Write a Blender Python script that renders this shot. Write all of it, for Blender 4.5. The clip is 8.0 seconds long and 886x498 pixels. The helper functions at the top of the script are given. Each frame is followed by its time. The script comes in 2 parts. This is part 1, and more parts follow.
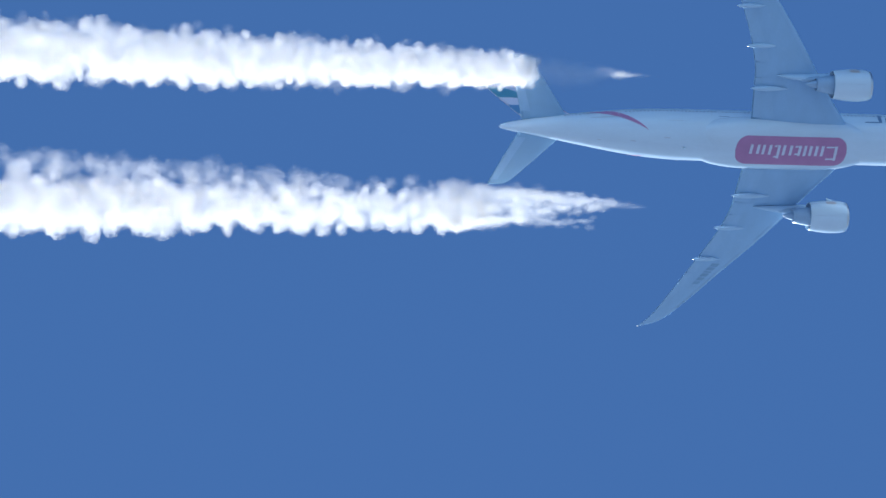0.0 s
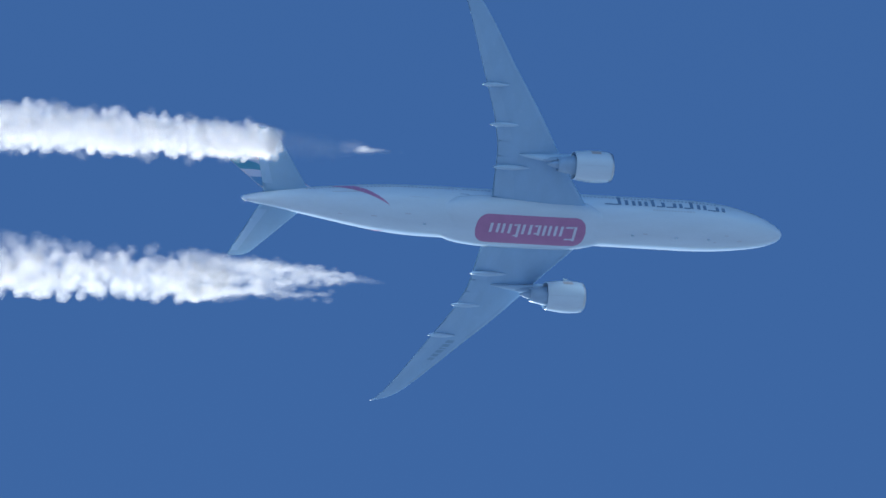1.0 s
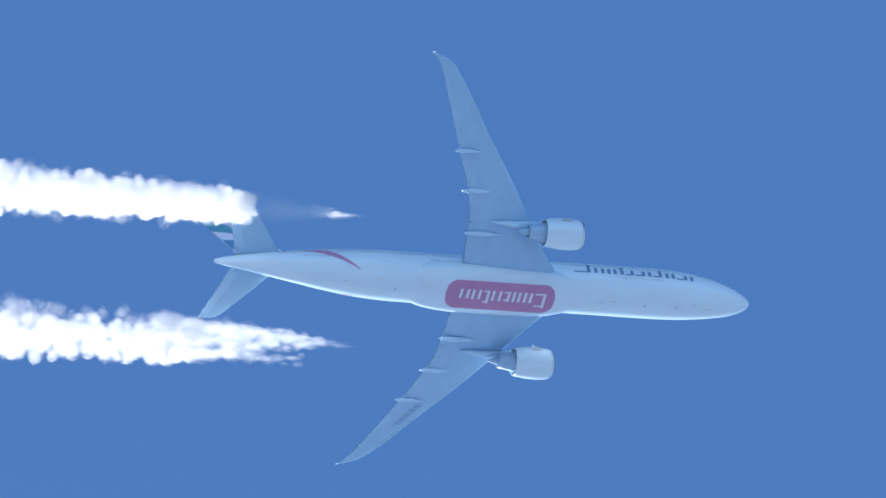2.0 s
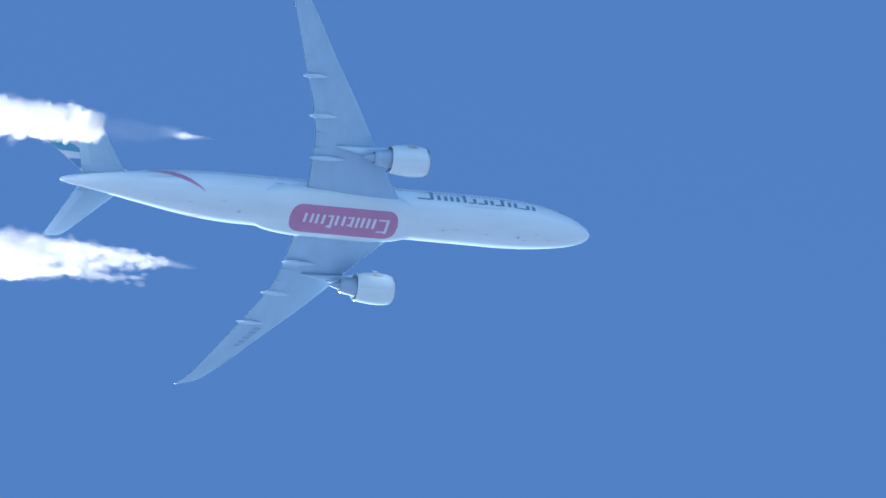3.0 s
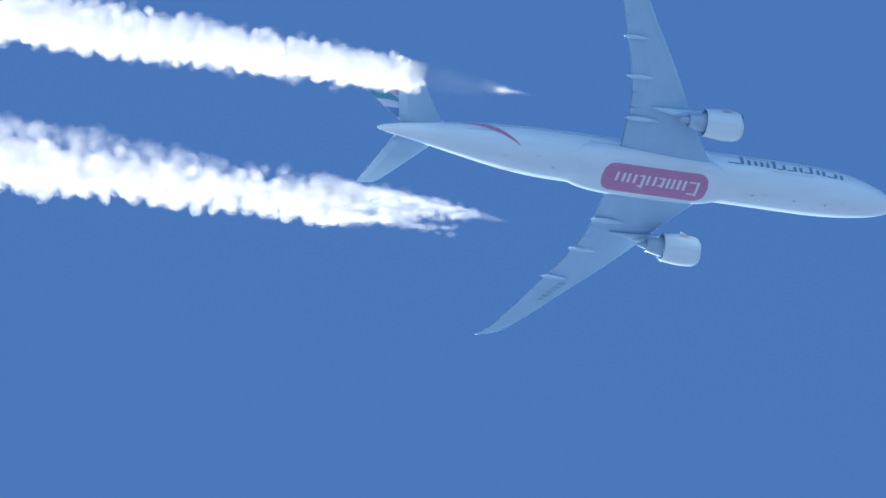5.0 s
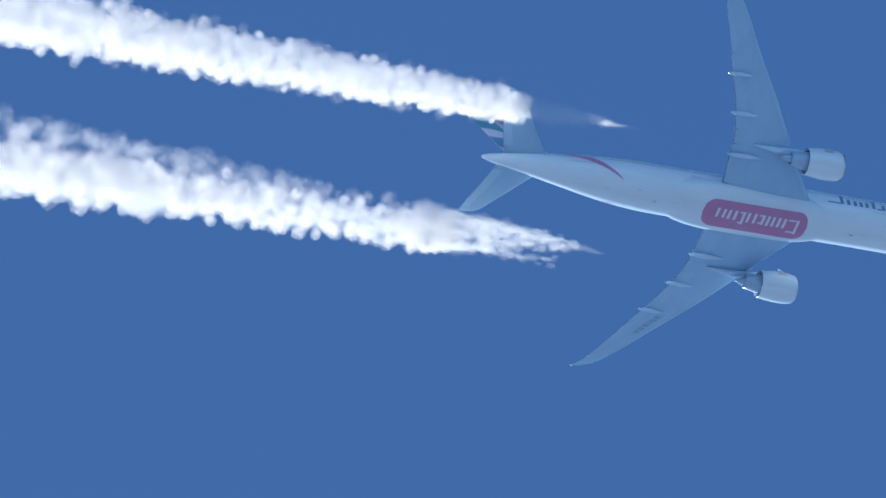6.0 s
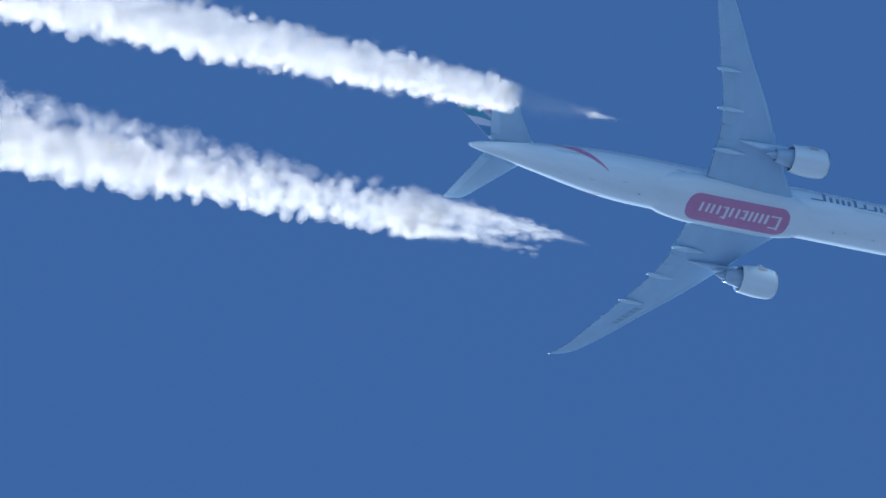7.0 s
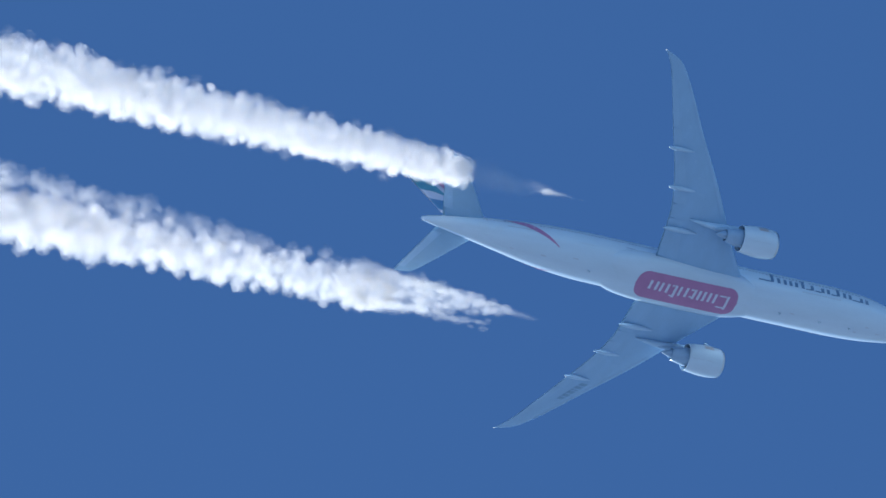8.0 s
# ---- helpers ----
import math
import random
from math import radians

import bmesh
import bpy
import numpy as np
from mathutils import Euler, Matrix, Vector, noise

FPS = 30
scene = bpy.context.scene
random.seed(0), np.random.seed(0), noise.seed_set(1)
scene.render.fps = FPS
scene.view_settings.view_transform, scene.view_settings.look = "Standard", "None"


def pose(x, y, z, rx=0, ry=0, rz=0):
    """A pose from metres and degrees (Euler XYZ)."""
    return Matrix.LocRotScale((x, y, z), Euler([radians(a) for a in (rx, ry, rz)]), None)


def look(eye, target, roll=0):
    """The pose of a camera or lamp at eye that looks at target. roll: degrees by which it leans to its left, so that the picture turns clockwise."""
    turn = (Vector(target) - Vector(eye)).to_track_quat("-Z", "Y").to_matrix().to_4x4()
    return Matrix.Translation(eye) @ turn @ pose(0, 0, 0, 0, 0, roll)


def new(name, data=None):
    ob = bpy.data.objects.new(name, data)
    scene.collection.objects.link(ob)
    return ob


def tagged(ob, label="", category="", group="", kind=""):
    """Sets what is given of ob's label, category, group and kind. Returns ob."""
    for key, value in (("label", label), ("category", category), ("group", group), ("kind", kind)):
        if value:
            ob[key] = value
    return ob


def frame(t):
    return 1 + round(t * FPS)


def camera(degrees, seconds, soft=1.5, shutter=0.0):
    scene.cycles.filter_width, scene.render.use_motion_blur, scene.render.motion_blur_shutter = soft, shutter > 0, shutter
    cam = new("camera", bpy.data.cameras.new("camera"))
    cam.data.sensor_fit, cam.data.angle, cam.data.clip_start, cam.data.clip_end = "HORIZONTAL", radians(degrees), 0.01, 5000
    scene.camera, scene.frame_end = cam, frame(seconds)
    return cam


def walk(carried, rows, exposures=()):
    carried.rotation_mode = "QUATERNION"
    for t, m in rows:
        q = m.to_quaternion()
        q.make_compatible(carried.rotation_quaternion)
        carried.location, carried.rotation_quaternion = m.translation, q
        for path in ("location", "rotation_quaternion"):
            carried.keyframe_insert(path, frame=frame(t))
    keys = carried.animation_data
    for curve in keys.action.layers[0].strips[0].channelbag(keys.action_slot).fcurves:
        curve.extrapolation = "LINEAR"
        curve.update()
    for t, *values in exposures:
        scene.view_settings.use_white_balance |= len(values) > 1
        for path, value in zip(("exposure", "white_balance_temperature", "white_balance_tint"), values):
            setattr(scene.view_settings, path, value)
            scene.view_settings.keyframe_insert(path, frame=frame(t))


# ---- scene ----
# The camera stands on the ground and follows the airliner with a very long lens.
EYE = Vector((0.0, 0.0, 1.7))
SIGHT = [  # seconds, yaw, elevation, roll
    (0.0, 6.8651, 57.8752, -17.644),
    (0.3, 6.4046, 57.8045, -17.375),
    (0.5, 5.9778, 57.7595, -17.196),
    (0.8, 4.8857, 57.6288, -17.726),
    (1.0, 4.4982, 57.5400, -18.042),
    (1.2, 4.1847, 57.4482, -18.076),
    (1.5, 3.7400, 57.3726, -18.271),
    (1.7, 3.4726, 57.3565, -18.430),
    (2.8, 1.2422, 56.8510, -18.973),
    (3.0, 1.0749, 56.7317, -18.774),
    (3.2, 0.9785, 56.7029, -18.621),
    (3.5, 0.6862, 56.6416, -18.754),
    (3.7, 0.5511, 56.6022, -18.448),
    (4.0, 0.2710, 56.4718, -18.100),
    (4.2, 0.0203, 56.3908, -17.910),
    (4.5, -0.3202, 56.3059, -18.057),
    (4.7, -0.5317, 56.2302, -17.800),
    (5.0, -0.7099, 56.0865, -17.589),
    (5.2, -0.9120, 56.0088, -17.638),
    (6.3, -2.0584, 55.6966, -16.613),
    (6.5, -2.3156, 55.5978, -16.648),
    (6.8, -2.7681, 55.4751, -16.392),
    (7.0, -3.0841, 55.3823, -16.221),
    (7.5, -3.8123, 55.2109, -15.994),
    (7.7, -4.1138, 55.1564, -16.092),
    (8.0, -4.5327, 55.0772, -16.239),
]
cam = camera(1.5027, 8.0, soft=1.5)
walk(cam, [(t, Matrix.Translation(EYE) @ pose(0, 0, 0, 90 + up, 0, yaw) @ pose(0, 0, 0, 0, 0, roll)) for t, yaw, up, roll in SIGHT],
     exposures=[(t, stops, kelvin, 3.5) for t, stops, kelvin in (
         (0.0, 1.52, 5560), (0.5, 1.36, 5530), (1.0, 1.28, 5480), (1.5, 1.6, 5650), (3.0, 2.0, 5780), (3.5, 2.0, 5780), (4.0, 1.99, 5780),
         (4.5, 1.73, 5680), (5.0, 1.77, 5650), (6.5, 1.28, 5450), (8.0, 1.28, 5420))])

# flight: level and straight, nose slightly up
HEADING, PITCH = 30.683, 2.5
MIDDLE = EYE + Vector((0.00, 2483.74, 3752.47))  # the wing's middle at 4 s
SPEED = Vector((59.096, 35.065, 0.0))

# ---- light: low sun behind the airliner, clear sky, hazy land far below ----
SUN = Vector((-0.52, 0.698, 0.493)).normalized()
world = bpy.data.worlds.new("sky")
scene.world = world
world.use_nodes = True
wn = world.node_tree
sky = wn.nodes.new("ShaderNodeTexSky")
sky.sky_type, sky.sun_disc = "NISHITA", False
sky.sun_elevation = math.asin(SUN.z)
sky.sun_rotation = math.atan2(SUN.x, SUN.y) % math.tau
sky.altitude, sky.air_density, sky.dust_density, sky.ozone_density = 3000, 1.0, 0.0, 5.5
wn.nodes["Background"].inputs["Strength"].default_value = 0.0525
wn.links.new(sky.outputs["Color"], wn.nodes["Background"].inputs["Color"])
sun = new("sun", bpy.data.lights.new("sun", "SUN"))
sun.data.energy, sun.data.angle, sun.data.color = 3.5, radians(0.53), (1.0, 0.91, 0.79)
sun.matrix_world = look(SUN * 1000, (0, 0, 0))


scene.cycles.transparent_max_bounces = 128


# ---- materials ----
def material(name, base, vary=0.06, rough=0.45, metal=0.0, scale=0.6, fine=6.0, bump=0.0, stretch=(1, 1, 1)):
    """A painted surface: base colour with broad and fine variation, slight relief."""
    m = bpy.data.materials.new(name)
    m.use_nodes = True
    n, link = m.node_tree.nodes, m.node_tree.links.new
    bsdf = n["Principled BSDF"]
    co = n.new("ShaderNodeTexCoord")
    mp = n.new("ShaderNodeMapping")
    mp.inputs["Scale"].default_value = stretch
    link(co.outputs["Object"], mp.inputs["Vector"])
    broad, grain = n.new("ShaderNodeTexNoise"), n.new("ShaderNodeTexNoise")
    broad.inputs["Scale"].default_value, grain.inputs["Scale"].default_value = scale, fine
    broad.inputs["Detail"].default_value, grain.inputs["Detail"].default_value = 3, 4
    link(mp.outputs["Vector"], broad.inputs["Vector"])
    link(mp.outputs["Vector"], grain.inputs["Vector"])
    mix = n.new("ShaderNodeMath")
    mix.operation = "MULTIPLY_ADD"
    mix.inputs[1].default_value = 0.4
    link(grain.outputs["Fac"], mix.inputs[0])
    link(broad.outputs["Fac"], mix.inputs[2])
    ramp = n.new("ShaderNodeValToRGB")
    ramp.color_ramp.elements[0].position, ramp.color_ramp.elements[1].position = 0.4, 1.0
    ramp.color_ramp.elements[0].color = tuple(c * (1 - vary) for c in base) + (1,)
    ramp.color_ramp.elements[1].color = tuple(min(1.0, c * (1 + vary)) for c in base) + (1,)
    link(mix.outputs[0], ramp.inputs["Fac"])
    link(ramp.outputs["Color"], bsdf.inputs["Base Color"])
    bsdf.inputs["Roughness"].default_value, bsdf.inputs["Metallic"].default_value = rough, metal
    if bump:
        b = n.new("ShaderNodeBump")
        b.inputs["Strength"].default_value, b.inputs["Distance"].default_value = bump, 0.05
        link(grain.outputs["Fac"], b.inputs["Height"])
        link(b.outputs["Normal"], bsdf.inputs["Normal"])
    return m


def cloud_material(name, base, thin, thick, patch=0.5, even=0.9):
    """Ice cloud: white, scatters light evenly all round; its cover wanders between thin and thick."""
    m = bpy.data.materials.new(name)
    m.use_nodes = True
    n, link = m.node_tree.nodes, m.node_tree.links.new
    n.remove(n["Principled BSDF"])
    co, grain = n.new("ShaderNodeTexCoord"), n.new("ShaderNodeTexNoise")
    grain.inputs["Scale"].default_value, grain.inputs["Detail"].default_value = 1 / patch, 2
    link(co.outputs["Object"], grain.inputs["Vector"])
    # ice crystals have no skin: light falls on them from above wherever they float
    skin, soft, up = n.new("ShaderNodeNewGeometry"), n.new("ShaderNodeVectorMath"), n.new("ShaderNodeVectorMath")
    soft.operation, up.operation = "ADD", "NORMALIZE"
    soft.inputs[1].default_value = (0, 0, even)
    link(skin.outputs["Normal"], soft.inputs[0])
    link(soft.outputs["Vector"], up.inputs[0])
    down = n.new("ShaderNodeVectorMath")
    down.operation = "SCALE"
    down.inputs["Scale"].default_value = -1
    link(up.outputs["Vector"], down.inputs[0])
    dif, tra, both = n.new("ShaderNodeBsdfDiffuse"), n.new("ShaderNodeBsdfTranslucent"), n.new("ShaderNodeAddShader")
    dif.inputs["Color"].default_value = tra.inputs["Color"].default_value = (*base, 1)
    link(up.outputs["Vector"], dif.inputs["Normal"])
    link(down.outputs["Vector"], tra.inputs["Normal"])
    link(dif.outputs[0], both.inputs[0])
    link(tra.outputs[0], both.inputs[1])
    # the rest of the light wanders on from layer to layer
    back, onward, wander, all_ways = n.new("ShaderNodeBsdfDiffuse"), n.new("ShaderNodeBsdfTranslucent"), n.new("ShaderNodeMixShader"), n.new("ShaderNodeMixShader")
    back.inputs["Color"].default_value = onward.inputs["Color"].default_value = (*base, 1)
    link(back.outputs[0], wander.inputs[1])
    link(onward.outputs[0], wander.inputs[2])
    all_ways.inputs["Fac"].default_value = 0.68
    link(both.outputs[0], all_ways.inputs[1])
    link(wander.outputs[0], all_ways.inputs[2])
    clear, veil, cover = n.new("ShaderNodeBsdfTransparent"), n.new("ShaderNodeMixShader"), n.new("ShaderNodeMapRange")
    cover.inputs["From Min"].default_value, cover.inputs["From Max"].default_value = 0.35, 0.65
    cover.inputs["To Min"].default_value, cover.inputs["To Max"].default_value = thin, thick
    link(grain.outputs["Fac"], cover.inputs["Value"])
    link(cover.outputs["Result"], veil.inputs["Fac"])
    link(clear.outputs[0], veil.inputs[1])
    link(all_ways.outputs[0], veil.inputs[2])
    link(veil.outputs[0], n["Material Output"].inputs["Surface"])
    return m


# white paint dimmed and blued: the air's haze is put into its base colour
WHITE = material("hazed_white_paint", (0.58, 0.7, 0.81), 0.05, 0.17, stretch=(0.25, 1, 1))
# grey wing, panel, tailplane and fairing paints; their blue is painted-in aerial haze
WING = material("hazed_grey_wing_paint", (0.3, 0.47, 0.68), 0.06, 0.4, stretch=(1, 0.4, 1))
PANEL = material("hazed_grey_panel_paint", (0.315, 0.485, 0.69), 0.06, 0.4, stretch=(1, 0.4, 1))
TAIL = material("hazed_grey_tailplane_paint", (0.265, 0.43, 0.625), 0.05, 0.4)
FAIRING = material("hazed_grey_fairing_paint", (0.42, 0.58, 0.75), 0.05, 0.35)
# strong red turned mauve by bluish haze mixed into the colour
RED = material("hazed_red_paint", (0.42, 0.2, 0.37), 0.08, 0.4)
# dark paints raised towards the sky's blue, as haze in front would do
GREEN = material("hazed_green_paint", (0.13, 0.32, 0.42), 0.08, 0.4)
BLACK = material("hazed_black_paint", (0.14, 0.27, 0.46), 0.08, 0.4)
CHARCOAL = material("hazed_charcoal_paint", (0.14, 0.23, 0.37), 0.08, 0.4)
SMALL_GREY = material("mid_grey_paint", (0.47, 0.55, 0.64), 0.06, 0.5)
# white of the strokes and fin, with haze dulling put into it
LETTER = material("hazed_lettering_paint", (0.62, 0.62, 0.74), 0.04, 0.4)
METAL = material("bare_metal", (0.6, 0.6, 0.62), 0.06, 0.3, 1.0)
# core metal made paler and bluer to carry the haze in its colour
TITANIUM = material("hazed_hot_section_metal", (0.3, 0.43, 0.6), 0.12, 0.5, 0.15)
DARK = material("engine_interior", (0.12, 0.15, 0.19), 0.1, 0.6)
# dark panes lightened to blue-grey: distance haze is in the base colour
GLASS = material("hazed_cabin_glass", (0.28, 0.36, 0.47), 0.05, 0.1)
AMBER = material("brown_badge_paint", (0.42, 0.4, 0.42), 0.1, 0.4)
# registration marking colour, washed out with painted haze
BAR = material("hazed_registration_paint", (0.22, 0.36, 0.53), 0.06, 0.5)
# blue of the haze over the land is part of this base colour
GROUND = material("hazy_land", (0.19, 0.235, 0.315), 0.12, 0.9, 0.0, 0.0005, 0.004)
ICE = (0.985, 0.97, 0.965)
CLOUD = cloud_material("dense_ice_cloud", ICE, 0.04, 0.095)
SOFT = cloud_material("soft_ice_cloud", ICE, 0.01, 0.075, 0.4)
TUFT = cloud_material("fluffy_ice_cloud", ICE, 0.0, 0.13, 0.4)
STREAK = cloud_material("streaky_ice_cloud", ICE, 0.0, 0.045)
WISP = cloud_material("thin_ice_cloud", ICE, 0.0, 0.022)
VEIL = cloud_material("faint_ice_veil", ICE, 0.0, 0.009, 0.7)
LAMP = material("lit_lamp_glass", (0.9, 0.9, 0.9), 0.02, 0.2)
LAMP.node_tree.nodes["Principled BSDF"].inputs["Emission Color"].default_value = (1, 0.97, 0.92, 1)
LAMP.node_tree.nodes["Principled BSDF"].inputs["Emission Strength"].default_value = 0.12


# ---- helpers for meshes ----
def part(name, bm, mat, parent=None, label="", smooth=True):
    me = bpy.data.meshes.new(name)
    bmesh.ops.recalc_face_normals(bm, faces=bm.faces)
    bm.to_mesh(me)
    bm.free()
    me.materials.append(mat)
    if smooth:
        me.polygons.foreach_set("use_smooth", [True] * len(me.polygons))
    ob = new(name, me)
    if parent is not None:
        ob.parent = parent
    return tagged(ob, label)


def loft(rings, caps=True, bm=None):
    """Skin through rings of equally many points."""
    bm = bm or bmesh.new()
    vs = [[bm.verts.new(q) for q in ring] for ring in rings]
    k = len(vs[0])
    for a, b in zip(vs, vs[1:]):
        for i in range(k):
            bm.faces.new((a[i], a[(i + 1) % k], b[(i + 1) % k], b[i]))
    if caps:
        bm.faces.new(vs[0])
        bm.faces.new(vs[-1])
    return bm


def blend(table, x):
    """Smooth reading of a table of (x, values...), x falling or rising."""
    rows = sorted(table)
    if x <= rows[0][0]:
        return rows[0][1:]
    for i in range(len(rows) - 1):
        a, b = rows[i], rows[i + 1]
        if x <= b[0]:
            h = b[0] - a[0]
            u = (x - a[0]) / h
            z, w = rows[max(i - 1, 0)], rows[min(i + 2, len(rows) - 1)]
            res = []
            for j in range(1, len(a)):
                ma = (b[j] - z[j]) / (b[0] - z[0]) * h
                mb = (w[j] - a[j]) / (w[0] - a[0]) * h
                d = b[j] - a[j]
                ma = 0 if d * ma <= 0 else math.copysign(min(abs(ma), 3 * abs(d)), d)
                mb = 0 if d * mb <= 0 else math.copysign(min(abs(mb), 3 * abs(d)), d)
                res.append((2 * u**3 - 3 * u**2 + 1) * a[j] + (u**3 - 2 * u**2 + u) * ma + (3 * u**2 - 2 * u**3) * b[j] + (u**3 - u**2) * mb)
            return res
    return rows[-1][1:]


# Stations are metres behind the nose (negative); the airliner's own origin is 37 m behind the nose.
ORIGIN = 37.0
BODY = [  # station, height of the middle, half width, half height
    (0, -1.35, 0.03, 0.03), (-0.3, -1.33, 0.58, 0.55), (-1.0, -1.25, 1.12, 1.08), (-2.5, -1.0, 1.82, 1.82), (-4.2, -0.72, 2.33, 2.38),
    (-6.5, -0.45, 2.8, 2.86), (-9, -0.3, 3.13, 3.17), (-12, -0.22, 3.32, 3.33), (-14, -0.2, 3.36, 3.36), (-46, -0.2, 3.36, 3.36), (-50, -0.18, 3.34, 3.34),
    (-54, -0.03, 3.16, 3.16), (-58, 0.22, 2.76, 2.8), (-62, 0.5, 2.2, 2.3), (-66, 0.72, 1.58, 1.74), (-69.5, 0.8, 1.0, 1.2),
    (-72.4, 0.72, 0.46, 0.72), (-73.5, 0.66, 0.16, 0.4)]
BELLY = [  # station, half width, lowest height
    (-24.6, 2.2, -3.25), (-26, 2.8, -3.5), (-28, 3.3, -3.75), (-31, 3.6, -3.88), (-40, 3.65, -3.9), (-43, 3.5, -3.8), (-45.5, 3.1, -3.55), (-47.4, 2.4, -3.2)]


def body_point(x, a, out=0.0):
    """On the fuselage skin; a: degrees round from the top towards the left side."""
    zc, ry, rz = blend(BODY, x)
    s, c = math.sin(radians(a)), math.cos(radians(a))
    return Vector((x + ORIGIN, (ry + out) * s, zc + (rz + out) * c))


def belly_ring(x, grow=0.0, n=44):
    w, low = blend(BELLY, x)
    mid = -1.55
    ring = []
    for i in range(n):
        a = math.tau * i / n
        s, c = math.sin(a), math.cos(a)
        e = 2 / 2.6
        ring.append(Vector((x + ORIGIN, (w + grow) * math.copysign(abs(s) ** e, s), mid + (mid - low + grow) * (math.copysign(abs(c) ** e, c) if c < 0 else 0.55 * c))))
    return ring


def belly_point(x, y, out=0.02):
    w, low = blend(BELLY, x)
    mid = -1.55
    u = min(abs(y) / w, 0.999)
    return Vector((x + ORIGIN, y, mid - (mid - low) * (1 - u**2.6) ** (1 / 2.6) - out))


def patch(corner, nu, nv):
    """A small sheet from corner(u, v), u and v from 0 to 1, given a little thickness by its skin offset."""
    bm = bmesh.new()
    g = [[bm.verts.new(corner(i / nu, j / nv)) for j in range(nv + 1)] for i in range(nu + 1)]
    for i in range(nu):
        for j in range(nv):
            bm.faces.new((g[i][j], g[i + 1][j], g[i + 1][j + 1], g[i][j + 1]))
    return bm


# wing: distance from the middle, leading edge, trailing edge, height, thickness share
PLAN = [
    (0.0, -25.4, -40.7, -2.3, 0.13), (3.2, -27.7, -40.65, -1.9, 0.125), (8.2, -31.2, -40.85, -1.16, 0.115), (10.8, -32.8, -40.98, -0.72, 0.11),
    (15.1, -35.5, -42.1, 0.1, 0.105), (18.4, -37.75, -43.35, 0.8, 0.1), (21.6, -40.0, -44.6, 1.54, 0.1), (26.8, -43.35, -46.55, 2.87, 0.095),
    (29.0, -44.9, -47.45, 3.47, 0.09), (30.3, -45.95, -48.05, 3.85, 0.085), (31.2, -47.2, -48.65, 4.1, 0.08), (31.85, -48.95, -49.25, 4.3, 0.08)]
FOIL = [(0, 0), (0.02, 0.32), (0.08, 0.62), (0.2, 0.9), (0.35, 1.0), (0.55, 0.84), (0.75, 0.5), (0.9, 0.2), (1, 0.03)]


def wing_at(y):
    return blend(PLAN, abs(y))


def foil_ring(le, te, y, z, t, upright=False, x0=0.0, x1=1.0):
    chord = le - te
    up = [(c, 0.55 * h) for c, h in FOIL]
    low = [(c, -0.45 * h * (1 - 0.25 * c)) for c, h in reversed(FOIL[1:-1])]
    ring = []
    for c, h in up + low:
        k = h * t * chord
        ring.append(Vector((le - c * chord + ORIGIN, k, z)) if upright else Vector((le - c * chord + ORIGIN, y, z + k)))
    return ring


def under_wing(y, c, out):
    """A point under the wing at share c of the chord from its leading edge."""
    le, te, z, t = wing_at(y)
    for (c0, h0), (c1, h1) in zip(FOIL, FOIL[1:]):
        if c <= c1:
            h = h0 + (h1 - h0) * (c - c0) / (c1 - c0)
            break
    return Vector((le - c * (le - te) + ORIGIN, y, z - 0.45 * h * (1 - 0.25 * c) * t * (le - te) - out))


def spindle(length, r, tip, squash=1.0, power=0.7, n=14, m=12):
    """A canoe-shaped body along x, its aft tip at the point tip."""
    rings = []
    for i in range(m + 1):
        u = i / m
        rr = r * max(0.02, math.sin(math.pi * u**0.8)) ** power
        rings.append([Vector((tip.x + u * length, tip.y + rr * math.sin(math.tau * k / n), tip.z + 0.12 * u * length * 0.3 + squash * rr * math.cos(math.tau * k / n))) for k in range(n)])
    return loft(rings)


def turned(profile, x, y, z, n=40, caps=False):
    """A body of revolution along x: rows of (metres behind x, radius)."""
    return loft([[Vector((x - d + ORIGIN, y + r * math.sin(math.tau * i / n), z + r * math.cos(math.tau * i / n))) for i in range(n)] for d, r in profile], caps)


# ---- the land below ----
def build_ground():
    bm = bmesh.new()
    bmesh.ops.create_circle(bm, cap_ends=True, segments=96, radius=30000)
    tagged(part("ground", bm, GROUND, None, "pale blue-grey hazy open land far below the airliner", False), "", "ground", "", "structure")


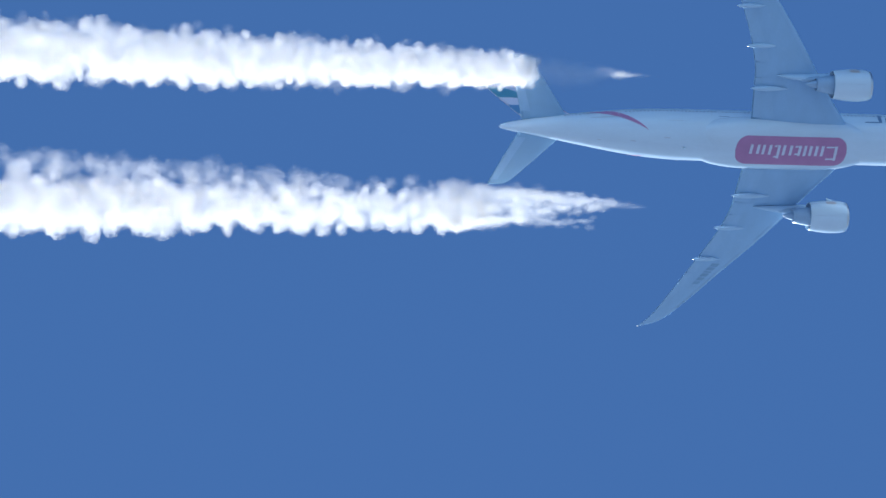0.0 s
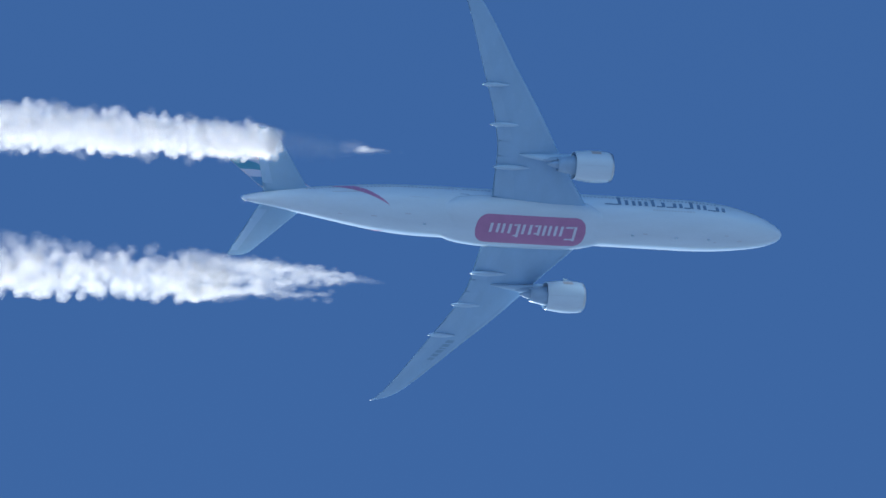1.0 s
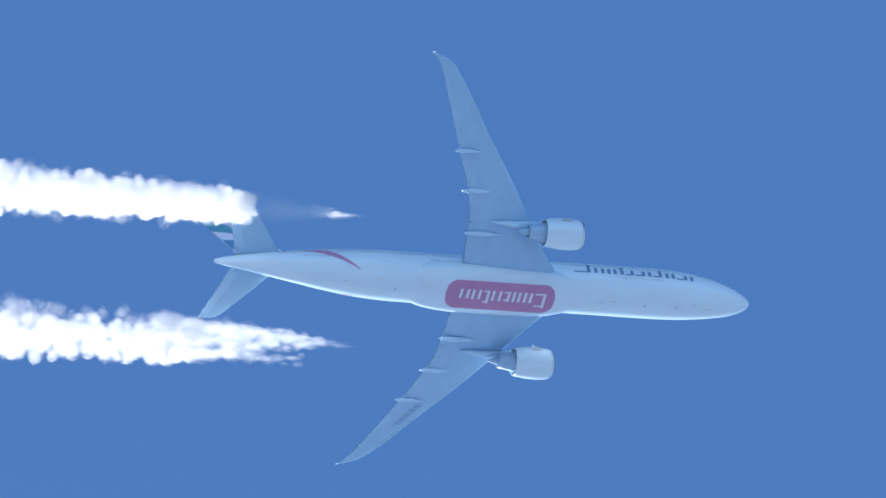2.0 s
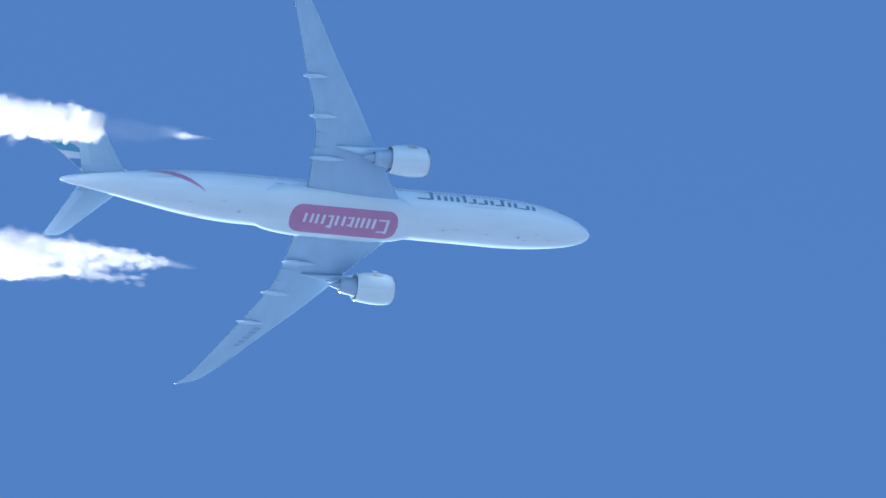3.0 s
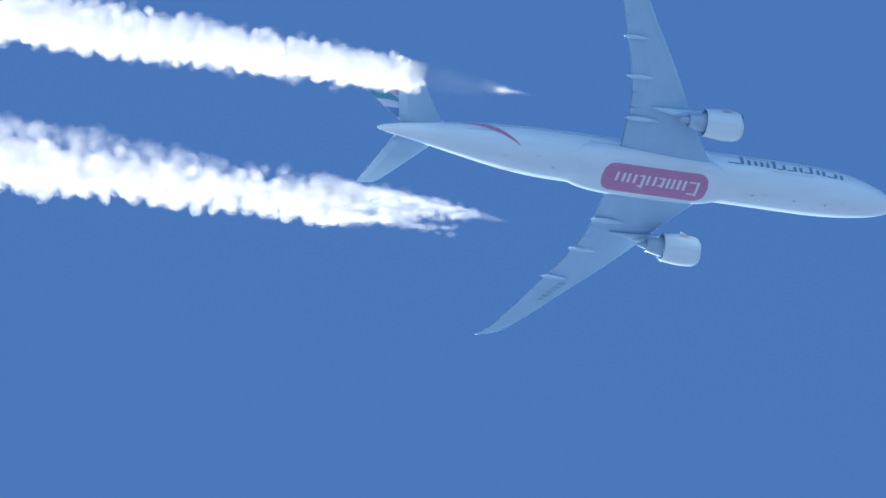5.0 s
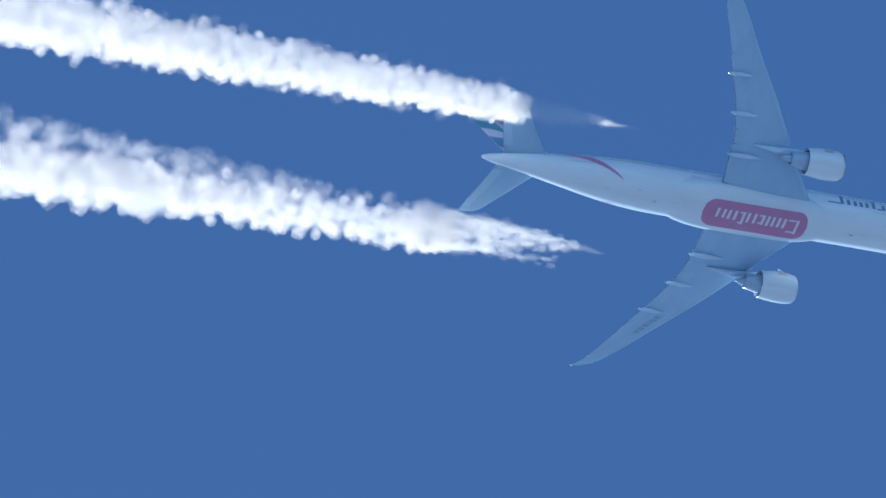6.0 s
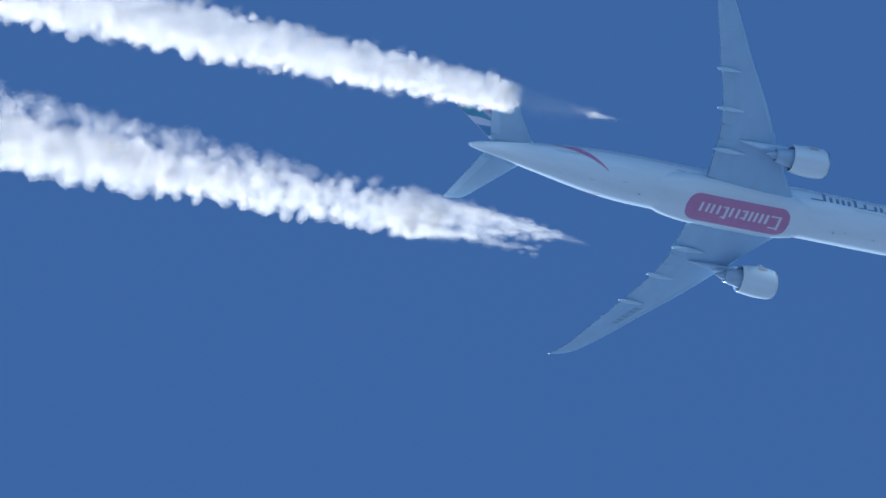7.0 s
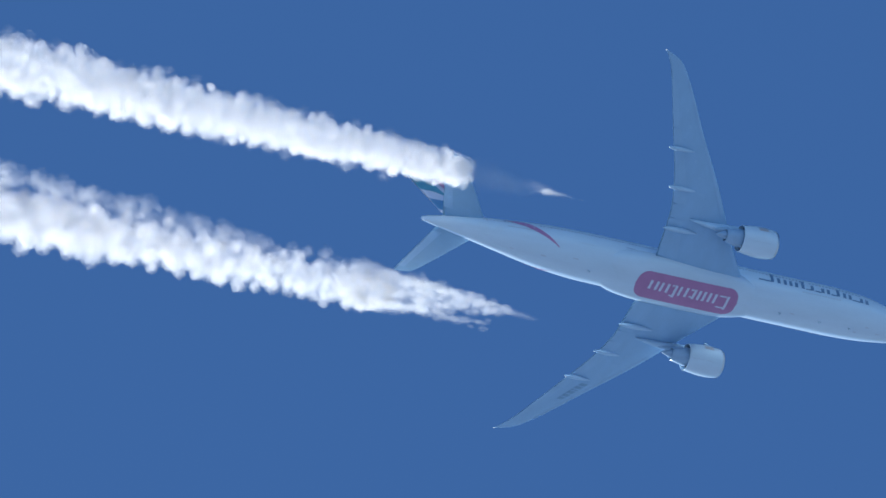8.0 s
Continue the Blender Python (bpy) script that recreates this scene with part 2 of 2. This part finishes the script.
# ---- the airliner ----
def build_airliner():
    plane = tagged(new("airliner"), "white twin-engine wide-body jet airliner cruising, red belly panel", "airliner")
    xs = [0, -0.1, -0.3, -0.6] + [-1 - 0.5 * i for i in range(26)] + [-15 - 1.5 * i for i in range(22)] + [-48 - 0.6 * i for i in range(42)] + [-73.2, -73.5]
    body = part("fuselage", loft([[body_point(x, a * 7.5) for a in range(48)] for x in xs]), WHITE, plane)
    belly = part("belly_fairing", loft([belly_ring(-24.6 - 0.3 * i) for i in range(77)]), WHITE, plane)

    # red capsule with pale strokes on the belly
    def capsule(u, v):
        x = -27.5 - 15.15 * u
        r = 2.15
        d = min(x + 42.65, -27.5 - x)
        half = r if d >= 1.7 else r * math.sqrt(max(0.0, 1 - (1 - d / 1.7) ** 2)) ** 0.8
        return belly_point(x, half * (2 * v - 1), 0.025)
    panel = part("belly_panel", patch(capsule, 90, 16), RED, belly, "red rounded panel with pale strokes, muted by painted haze")
    def pale_stroke(x, wide, low, high):
        part("pale_stroke", patch(lambda u, v: belly_point(x - wide * u - 0.12 * v, low + (high - low) * v, 0.05), 2, 6), LETTER, panel)

    x = -28.8  # slim uprights in groups, some tied by short dashes
    for count, gap, high, tie in ((1, 0, 1.15, 1.1), (3, 0.42, 0.45, 0), (1, 0, 0.5, 0), (1, 0, 0.5, 0.45), (2, 0.55, 0.45, 0), (1, 0, 0.95, 0.4), (2, 0.5, 0.4, 0), (2, 0.55, 0.35, 0)):
        for i in range(count):
            pale_stroke(x, 0.38, -0.95, high + 0.1)
            x -= 0.38 + (gap if i < count - 1 else 0)
        if tie:
            for low in (-0.92, high - 0.28):
                pale_stroke(x, tie, low, low + 0.24)
            x -= tie
        x -= 0.36

    def skin_patch(name, x0, x1, a0, a1, mat, parent=body, label="", out=0.03, skew=0.0, nu=4, nv=4):
        return part(name, patch(lambda u, v: body_point(x0 + (x1 - x0) * u + skew * v, a0 + (a1 - a0) * v, out), nu, nv), mat, parent, label)

    # dark title strokes along both sides of the forward fuselage
    for side in (1, -1):
        # slim uprights in groups with a low dash here and there
        groups = ((2, 15, 0.9), (2, 16, 0), (1, 24, 0.6), (2, 15, 0.7), (1, 16, 0.5), (1, 26, 0), (3, 16, 0), (1, 17, 0), (1, 30, 1.6))
        x = -8.3 if side < 0 else -23.6
        step = -1 if side < 0 else 1
        for count, tall, foot in groups if side < 0 else groups[::-1]:
            for i in range(count):
                skin_patch("title_stroke", x, x + step * 0.45, side * 108, side * (108 - tall), CHARCOAL)
                x += step * 0.85
            if foot:
                skin_patch("title_stroke", x - step * 0.4, x + step * (foot - 0.15), side * 109, side * 105.5, CHARCOAL)
                x += step * foot * 0.85
            x += step * 0.12
        x = -12.6 if side < 0 else -18.6
        for i in range(14):
            skin_patch("small_stroke", x, x + step * 0.3, side * 119, side * 115.5, SMALL_GREY, nu=1, nv=1)
            x += step * 0.42
        # cabin windows, one row of panes
        bm = bmesh.new()
        for i in range(112):
            xx = -9.5 - 0.5 * i
            if -29.5 > xx > -30.6 or -17 > xx > -18 or -44 > xx > -45 or -57.4 > xx > -58.6:
                continue
            q = [body_point(xx + dx, side * (83 + da), 0.02) for dx, da in ((-0.11, -2.6), (0.11, -2.6), (0.11, 2.6), (-0.11, 2.6))]
            bm.faces.new([bm.verts.new(p) for p in q])
        tagged(part("window_row", bm, GLASS, body, "row of small dark cabin windows", False), kind="stuff")
        for x in (-7.4, -17.5, -30.1, -44.5, -58.0):
            skin_patch("door_outline", x, x - 0.06, side * 100, side * 62, SMALL_GREY, nu=1, nv=8)
            skin_patch("door_outline", x - 1.1, x - 1.16, side * 100, side * 62, SMALL_GREY, nu=1, nv=8)
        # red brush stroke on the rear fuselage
        part("red_stroke", patch(lambda u, v: body_point(-54.4 - 6.2 * u - (v - 0.5) * 3.2 * u**0.9, side * (143 - 68 * u**0.88 - (v - 0.5) * 4 * u), 0.025), 30, 5), RED, body, "curved red brush stroke, muted by painted haze")
        part("rear_title", patch(lambda u, v: body_point(-57.6 - 4.2 * u, side * (108 - 4 * v), 0.025), 8, 1), SMALL_GREY, body)
        skin_patch("cargo_door_seam", -49.0, -51.7, side * 118, side * 117, SMALL_GREY, nu=4, nv=1)
        skin_patch("vent", -43.4, -44.7, side * 103, side * 101.5, CHARCOAL, nu=2, nv=1)
        # cockpit windows
        for a0, a1 in ((4, 22), (25, 44), (47, 66)):
            skin_patch("cockpit_window", -3.0, -4.3, side * a0, side * a1, GLASS)
    # vents, drains and aerials under the fuselage
    for x, a, ln in ((-5.9, 176, 0.7), (-7.9, 190, 0.5), (-9.4, 171, 0.4), (-19, 184, 0.6), (-51.5, 200, 0.8), (-56, 186, 0.7), (-60.5, 178, 0.5)):
        skin_patch("access_panel", x, x - ln, a, a + 3, SMALL_GREY, nu=1, nv=1)
    for x, a in ((-10.5, 180), (-15.0, 180), (-21.0, 180), (-49.5, 180)):
        top = body_point(x, a)
        part("blade_aerial", loft([[top + Vector((dx, dy, 0.05)) for dx, dy in ((0.25, 0), (0, 0.03), (-0.25, 0), (0, -0.03))],
                                   [top + Vector((dx - 0.12, dy, -0.38)) for dx, dy in ((0.12, 0), (0, 0.015), (-0.12, 0), (0, -0.015))]]), WHITE, body)
    part("tail_nozzle", turned([(0, 0.16), (0.25, 0.14), (0.26, 0.08), (0.1, 0.06)], -73.4, 0, 0.72, 16), TITANIUM, body)

    # wings
    ys = [0.3, 2, 3.2, 5, 6.8, 8.2, 9.5, 10.8, 13, 15.1, 16.8, 18.4, 20, 21.6, 23.4, 25.2, 26.8, 28, 29, 29.7, 30.3, 30.8, 31.2, 31.5, 31.7, 31.85]
    for side in (1, -1):
        wing = part("wing", loft([foil_ring(*wing_at(y)[:2], side * y, *wing_at(y)[2:]) for y in ys]), WING, plane, "swept grey wing with raked tip, blue haze in its colour")

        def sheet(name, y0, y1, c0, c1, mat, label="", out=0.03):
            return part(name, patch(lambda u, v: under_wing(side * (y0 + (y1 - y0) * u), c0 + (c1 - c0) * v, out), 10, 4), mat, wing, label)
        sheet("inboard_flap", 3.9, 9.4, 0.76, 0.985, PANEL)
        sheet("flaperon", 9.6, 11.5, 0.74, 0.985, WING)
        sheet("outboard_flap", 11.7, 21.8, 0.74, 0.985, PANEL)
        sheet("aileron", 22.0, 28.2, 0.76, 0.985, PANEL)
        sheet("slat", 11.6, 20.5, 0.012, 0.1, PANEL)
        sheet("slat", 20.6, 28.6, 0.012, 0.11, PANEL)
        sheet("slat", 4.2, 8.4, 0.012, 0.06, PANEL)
        for y in (13.4, 15.6, 17.8, 20.0, 22.2, 24.4):
            sheet("tank_panel", y, y + 0.45, 0.36, 0.47, PANEL, out=0.02)
        for ln, r, tip in ((5.2, 0.36, Vector((-41.4, side * 8.15, -1.72))), (4.4, 0.33, Vector((-42.6, side * 13.85, -0.42))), (3.9, 0.3, Vector((-44.5, side * 19.25, 0.6)))):
            tip.x += ORIGIN
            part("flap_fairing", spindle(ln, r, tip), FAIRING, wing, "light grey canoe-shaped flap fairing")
        tip = Vector((-49.3 + ORIGIN, side * 31.85, 4.28))
        part("tip_lamp", spindle(0.36, 0.06, tip), LAMP, wing, "small clear wing tip lamp")
        # bars in place of the registration under the left wing
        if side > 0:
            y = 20.1
            for wide in (0.52, 0.5, 0.2, 0.52, 0.52, 0.5):
                part("registration_bar", patch(lambda u, v: under_wing(y + wide * u, 0.3 + 0.2 * v, 0.03), 2, 4), BAR, wing)
                y += wide + 0.2

        # engine and pylon
        ey, ez, ex = side * 10.0, -3.4, -25.92
        engine = tagged(new("engine"), "white high-bypass turbofan engine with grey core")
        engine.parent = plane
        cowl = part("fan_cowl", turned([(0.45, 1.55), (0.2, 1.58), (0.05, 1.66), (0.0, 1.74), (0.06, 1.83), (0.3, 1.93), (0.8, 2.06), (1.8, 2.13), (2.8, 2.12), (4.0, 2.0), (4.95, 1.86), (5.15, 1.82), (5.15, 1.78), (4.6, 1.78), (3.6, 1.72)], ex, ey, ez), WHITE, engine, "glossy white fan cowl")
        part("inlet_lip", turned([(0.3, 1.56), (0.1, 1.62), (0.0, 1.7), (-0.02, 1.75), (0.05, 1.85), (0.26, 1.935), (0.28, 1.945)], ex + 0.02, ey, ez), METAL, cowl, "bare metal inlet lip")
        part("inlet_duct", turned([(0.42, 1.55), (1.6, 1.6), (2.2, 1.62)], ex, ey, ez), SMALL_GREY, engine)
        part("fan", turned([(1.7, 1.6), (1.75, 0.55), (1.72, 0.5)], ex, ey, ez), DARK, engine)
        part("spinner", turned([(1.0, 0.02), (1.3, 0.3), (1.75, 0.55)], ex, ey, ez), SMALL_GREY, engine)
        part("bypass_wall", turned([(3.6, 1.72), (3.7, 1.1)], ex, ey, ez), DARK, engine)
        part("core_cowl", turned([(3.6, 1.25), (4.9, 1.3), (5.6, 1.2), (6.7, 0.98), (7.3, 0.86), (7.3, 0.82), (6.6, 0.8)], ex, ey, ez), TITANIUM, engine, "grey metal core cowl")
        part("exhaust_plug", turned([(6.4, 0.6), (7.4, 0.52), (8.2, 0.28), (8.7, 0.05)], ex, ey, ez), TITANIUM, engine)
        for k in range(2):
            a = radians(146 if k else 214)
            part("cowl_seam", patch(lambda u, v: Vector((ex - 1.2 - 3.7 * u + ORIGIN, ey + 2.15 * math.sin(a + 0.014 * v) * (1 - 0.13 * max(0, u - 0.3)), ez + 2.15 * math.cos(a + 0.014 * v) * (1 - 0.13 * max(0, u - 0.3)))), 8, 1), SMALL_GREY, cowl)
        a = radians(262)
        part("cowl_badge", patch(lambda u, v: Vector((ex - 1.7 - 1.3 * u + ORIGIN, ey + 2.15 * math.sin(a + 0.32 * v), ez + 2.15 * math.cos(a + 0.32 * v))), 3, 4), AMBER, cowl, "small brownish badge")
        part("strake", loft([[Vector((ex - 1.2 + ORIGIN, ey - side * 1.55, ez + 1.35 + d)) for d in (0, 0.02, 0.04)], [Vector((ex - 2.6 + ORIGIN, ey - side * (1.55 + q), ez + 1.38 + q + d)) for q, d in ((0, 0), (0.32, 0.02), (0, 0.04))]]), WHITE, cowl)
        rings = []
        for x, low, high, w in ((-26.6, 1.75, 2.2, 0.06), (-28.2, 1.5, 2.55, 0.3), (-30.5, 1.2, 2.75, 0.42), (-32.5, 0.8, 2.55, 0.45), (-34.5, 0.95, 2.3, 0.4), (-36.5, 1.5, 2.2, 0.26), (-38.0, 1.95, 2.25, 0.06)):
            rings.append([Vector((x + ORIGIN, ey + w * math.sin(math.tau * k / 12), ez + (low + high) / 2 + (high - low) / 2 * math.cos(math.tau * k / 12))) for k in range(12)])
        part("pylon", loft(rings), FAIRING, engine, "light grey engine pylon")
        part("heat_shield", turned([(6.6, 0.55), (7.8, 0.4), (9.0, 0.1)], ex, ey, ez + 1.15, 14), TITANIUM, engine)

        # tailplane
        rows = [(0.3, -63.8, -70.45), (1.5, -64.7, -70.85), (3.0, -65.8, -71.3), (6.0, -68.0, -72.25), (8.6, -69.95, -73.05), (9.3, -70.55, -73.25), (9.7, -71.2, -73.35), (9.85, -72.3, -73.4)]
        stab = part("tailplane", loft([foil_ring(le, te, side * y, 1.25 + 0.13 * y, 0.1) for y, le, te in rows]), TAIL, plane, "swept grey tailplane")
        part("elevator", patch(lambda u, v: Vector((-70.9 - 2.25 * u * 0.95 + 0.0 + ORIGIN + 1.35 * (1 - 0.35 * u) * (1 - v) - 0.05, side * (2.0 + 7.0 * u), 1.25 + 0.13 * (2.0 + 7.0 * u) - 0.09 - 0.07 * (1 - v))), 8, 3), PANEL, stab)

    # fin: height above the fuselage middle, leading edge, trailing edge
    rows = [(2.0, -60.5, -69.3), (3.2, -62.0, -70.0), (4.4, -63.4, -70.6), (6.5, -65.0, -71.5), (8.5, -66.6, -72.4), (10.3, -68.0, -73.1), (11.5, -69.0, -73.5), (12.0, -69.8, -73.6), (12.2, -71.2, -73.65)]
    fin = part("fin", loft([foil_ring(le, te, 0, z, 0.1, True) for z, le, te in rows]), LETTER, plane, "swept white tail fin with flag stripes")
    for side in (1, -1):
        for mat, z0, z1, lbl in ((GREEN, 8.6, 11.3, "dark green stripe"), (BLACK, 4.3, 6.7, "dark stripe")):
            def stripe(u, v):
                z = z0 + (z1 - z0) * v - 1.7 * (1 - u) + 0.35 * math.sin(4.5 * u)
                le, te = blend(rows, z)
                x = le - (le - te) * (0.42 + 0.57 * u)
                c = 0.42 + 0.57 * u
                h = max(0.02, 0.9 * (1 - c)) * 0.55 * 0.1 * (le - te) * 1.3
                return Vector((x + ORIGIN, side * (h + 0.03), z))
            part("fin_stripe", patch(stripe, 12, 4), mat, fin, lbl)

        def hoist(u, v):
            z = 4.2 + 6.9 * v
            le, te = blend(rows, z)
            c = 0.1 + 0.18 * u + 0.03 * math.sin(5 * v)
            return Vector((le - (le - te) * c + ORIGIN, side * (0.055 * (le - te) + 0.03), z))
        part("fin_stripe", patch(hoist, 5, 8), RED, fin, "red stripe")
    return plane


# ---- condensation trails ----
def cloud_mesh(name, seed, mat, layers, lump, fringe, fine=3, core=0.3):
    """A tuft of cloud of unit size: thin layers one inside the other, so that it thins out towards its rim."""
    rnd = random.Random(seed)
    bm = bmesh.new()
    sx = Vector((rnd.uniform(0.85, 1.3), rnd.uniform(0.8, 1.1), rnd.uniform(0.8, 1.1)))
    off = Vector((rnd.random(), rnd.random(), rnd.random())) * 50
    for k in range(layers):
        size = core + (1.1 - core) * (k + 1) / layers
        shift = Vector((rnd.gauss(0, 0.06), rnd.gauss(0, 0.06), rnd.gauss(0, 0.06)))
        for v in bmesh.ops.create_icosphere(bm, subdivisions=fine, radius=1.0)["verts"]:
            q = v.co + Vector((0, 0, 0.2 * k))
            w = 0.9 + lump * (0.35 - abs(noise.noise(q * 1.3 + off)) * 1.3) + fringe * noise.noise(q * 3.0 + off)
            v.co = shift + Vector((v.co.x * sx.x, v.co.y * sx.y, v.co.z * sx.z)) * (w * size)
    me = bpy.data.meshes.new(name)
    bm.to_mesh(me)
    bm.free()
    me.materials.append(mat)
    me.polygons.foreach_set("use_smooth", [True] * len(me.polygons))
    return me


AFT = Vector((-0.99905, 0.0, 0.04362))  # straight back along the flight, in the airliner's own axes
ACROSS = Vector((0.0, 1.0, 0.0))
BELOW = AFT.cross(ACROSS).normalized()
BELOW = BELOW if BELOW.z < 0 else -BELOW
TUMBLERS = []  # puff, place on its trail, axis, start angle, degrees a second


def build_contrail(name, side, label, shape, meshes):
    trail = tagged(new(name), label, "contrail", "condensation trails of the airliner")
    rnd = random.Random(11 + side)
    root = Vector((-31.0 + ORIGIN, side * 9.85, -3.35))

    def add(kind, kinds, s, y, d, r, long=1.0):
        ob = new(kind, rnd.choice(kinds))
        ob.parent = trail
        if kind != "billow":
            tagged(ob, kind="stuff")
        ob.scale = (r * long, r, r)
        axis = AFT if long > 1 else Vector((rnd.gauss(0, 1), rnd.gauss(0, 1), rnd.gauss(0, 1))).normalized()
        TUMBLERS.append((ob, root + AFT * s + ACROSS * y + BELOW * d, axis, rnd.uniform(0, 360), rnd.choice((-1, 1)) * rnd.uniform(90, 150)))

    shape(rnd, *[(lambda *a, k=k: add(k, meshes[k], *a)) for k in ("billow", "puff", "tuft", "streak", "wisp", "veil")])
    return trail


def ring_of(rnd, put, count, s, y, d, r, near, far, small, big):
    """A ring of puffs round the trail's line."""
    for j in range(count):
        a = math.tau * (j + rnd.random()) / count
        q = rnd.uniform(near, far) * r
        put(s + rnd.uniform(-0.3, 0.3) * r, y + q * math.cos(a), d + q * math.sin(a), r * rnd.uniform(small, big))


def right_trail(rnd, billow, puff, tuft, streak, wisp, veil):
    s = 41.6
    while s < 160:
        k = min(1, (s - 40) / 75)
        r = (2.35 + 2.35 * k**0.9) * (1 + 0.16 * noise.noise((0.3 * s, 3.1, 0)))
        y, d = 0.1 * k - 0.9 * k * noise.noise((0.22 * s, 7.7, 0)), 0.2 + 1.4 * k
        billow(s + 0.4, y + 0.1, d + 0.1, 0.66 * r)
        ring_of(rnd, puff, 5, s, y, d, r, 0.4, 0.62, 0.3, 0.46)
        ring_of(rnd, tuft, 8, s, y, d, r, 0.62, 0.92, 0.14, 0.27)
        s += 0.45 * r
    for i in range(34):  # ragged blunt front, leaning forward at its upper edge
        a = rnd.uniform(0, math.tau)
        q = rnd.uniform(0.1, 1.9)
        (puff if i % 2 else tuft)(40.0 + rnd.uniform(-0.5, 1.8) + 0.35 * q * math.cos(a), q * math.cos(a), 0.1 + q * math.sin(a), rnd.uniform(0.35, 0.85))
    for i in range(240):  # thin fringe
        s = rnd.uniform(43, 155)
        r = 2.5 + 2.4 * min(1, (s - 40) / 75)
        a = rnd.uniform(0, math.tau)
        q = rnd.uniform(0.75, 1.02) * r
        wisp(s, q * math.cos(a), 0.2 + 1.3 * min(1, (s - 40) / 75) + q * math.sin(a), rnd.uniform(0.4, 0.9))
    for i in range(26):  # the bright streak behind the engine, blunt at its aft end
        u = (i / 25) ** 0.5
        (streak if u > 0.88 else wisp)(23.4 + 5.4 * u, rnd.uniform(-0.3, 0.3) * u, rnd.uniform(-0.3, 0.3) * u, (0.14 + 0.32 * u**1.5) * rnd.uniform(0.7, 1.2), 1.7)
    for i in range(13):
        veil(27 + 1.0 * i, rnd.uniform(-0.4, 0.4), rnd.uniform(-0.4, 0.4), 0.5 + 0.13 * i, 2.0)


def left_trail(rnd, billow, puff, tuft, streak, wisp, veil):
    s = 44.0
    while s < 160:
        k = min(1, max(0, (s - 44) / 58))
        r = (2.65 + 2.2 * k**0.8) * (1 + 0.16 * noise.noise((0.3 * s, 9.4, 0)))
        y, d = 1.3 + 0.9 * k, 1.05 + 1.8 * k
        if k > 0.35:
            billow(s, y + 0.25, d + 0.25, (0.3 + 0.3 * k) * r)
        ring_of(rnd, puff, round(3 + 2 * k), s, y, d, r, 0.2, 0.58, 0.28, 0.44)
        ring_of(rnd, tuft, 7, s, y, d, r, 0.35, 0.85, 0.18, 0.34)
        s += 0.5 * r
    for i in range(300):  # young broken streaks that spread out behind the engine
        u = rnd.random() ** 0.7
        s = 26 + 24 * u
        a, q = rnd.uniform(0, math.tau), math.sqrt(rnd.random()) * (0.7 + 2.5 * u)
        y, d = -0.15 + 1.15 * u + q * math.cos(a), -0.2 + 1.15 * u + q * math.sin(a)
        (streak if rnd.random() < 1.4 * u else wisp)(s, y, d, (0.36 + 0.34 * u) * rnd.uniform(0.6, 1.4), rnd.uniform(1.2, 2.0))
    for i in range(60):  # the upper strand reaches furthest forward
        u = i / 59
        (streak if rnd.random() < 0.25 + u else wisp)(26.0 + 14 * u, -0.35 - 0.25 * u + rnd.gauss(0, 0.12 + 0.3 * u), -0.4 - 0.1 * u + rnd.gauss(0, 0.12 + 0.3 * u), (0.2 + 0.3 * u) * rnd.uniform(0.7, 1.3), 2.2)
    for i in range(50):  # a fainter lower strand
        u = i / 49
        (streak if rnd.random() < u - 0.1 else wisp)(29 + 16 * u, 1.7 + 0.5 * u + rnd.gauss(0, 0.25 + 0.3 * u), 1.35 + 0.5 * u + rnd.gauss(0, 0.25 + 0.3 * u), (0.3 + 0.3 * u) * rnd.uniform(0.7, 1.3), 1.8)
    for i in range(300):  # ragged thin fringe above
        s = rnd.uniform(36, 155)
        k = min(1, max(0, (s - 40) / 60))
        wisp(s, -0.5 - 1.5 * k + rnd.uniform(-0.8, 1.3), -0.5 - 0.5 * k + rnd.uniform(-0.9, 1.0), rnd.uniform(0.5, 0.95 + 0.5 * k))
    for i in range(12):
        veil(23 + 0.9 * i, rnd.uniform(-0.2, 0.2), rnd.uniform(-0.2, 0.2), 0.3 + 0.07 * i, 3.0)


build_ground()
airliner = build_airliner()
MESHES = {
    "billow": [cloud_mesh("billow", i, CLOUD, 3, 0.5, 0.12, 4, 0.5) for i in range(8)],
    "puff": [cloud_mesh("puff", 10 + i, SOFT, 4, 0.5, 0.15) for i in range(10)],
    "tuft": [cloud_mesh("tuft", 70 + i, TUFT, 5, 0.5, 0.22) for i in range(12)],
    "streak": [cloud_mesh("streak", 90 + i, STREAK, 4, 0.6, 0.3) for i in range(10)],
    "wisp": [cloud_mesh("wisp", 30 + i, WISP, 4, 0.6, 0.3) for i in range(10)],
    "veil": [cloud_mesh("veil", 50 + i, VEIL, 4, 0.5, 0.3) for i in range(4)],
}
trail_right = build_contrail("contrail", -1, "dense white cotton-like contrail with a blunt front", right_trail, MESHES)
trail_left = build_contrail("contrail", 1, "white contrail starting in two ragged thin strands", left_trail, MESHES)


def motions():
    turn = pose(0, 0, 0, 0, 0, HEADING) @ pose(0, 0, 0, 0, -PITCH, 0)
    rows = [(t, Matrix.Translation(MIDDLE + SPEED * (t - 4.0)) @ turn) for t in (0.0, 2.0, 4.0, 6.0, 8.0)]
    for thing in (airliner, trail_right, trail_left):
        walk(thing, rows)
    for ob, place, axis, start, rate in TUMBLERS:
        walk(ob, [(t * 0.5, Matrix.Translation(place) @ Matrix.Rotation(radians(start + rate * t * 0.5), 4, axis)) for t in range(17)])


motions()
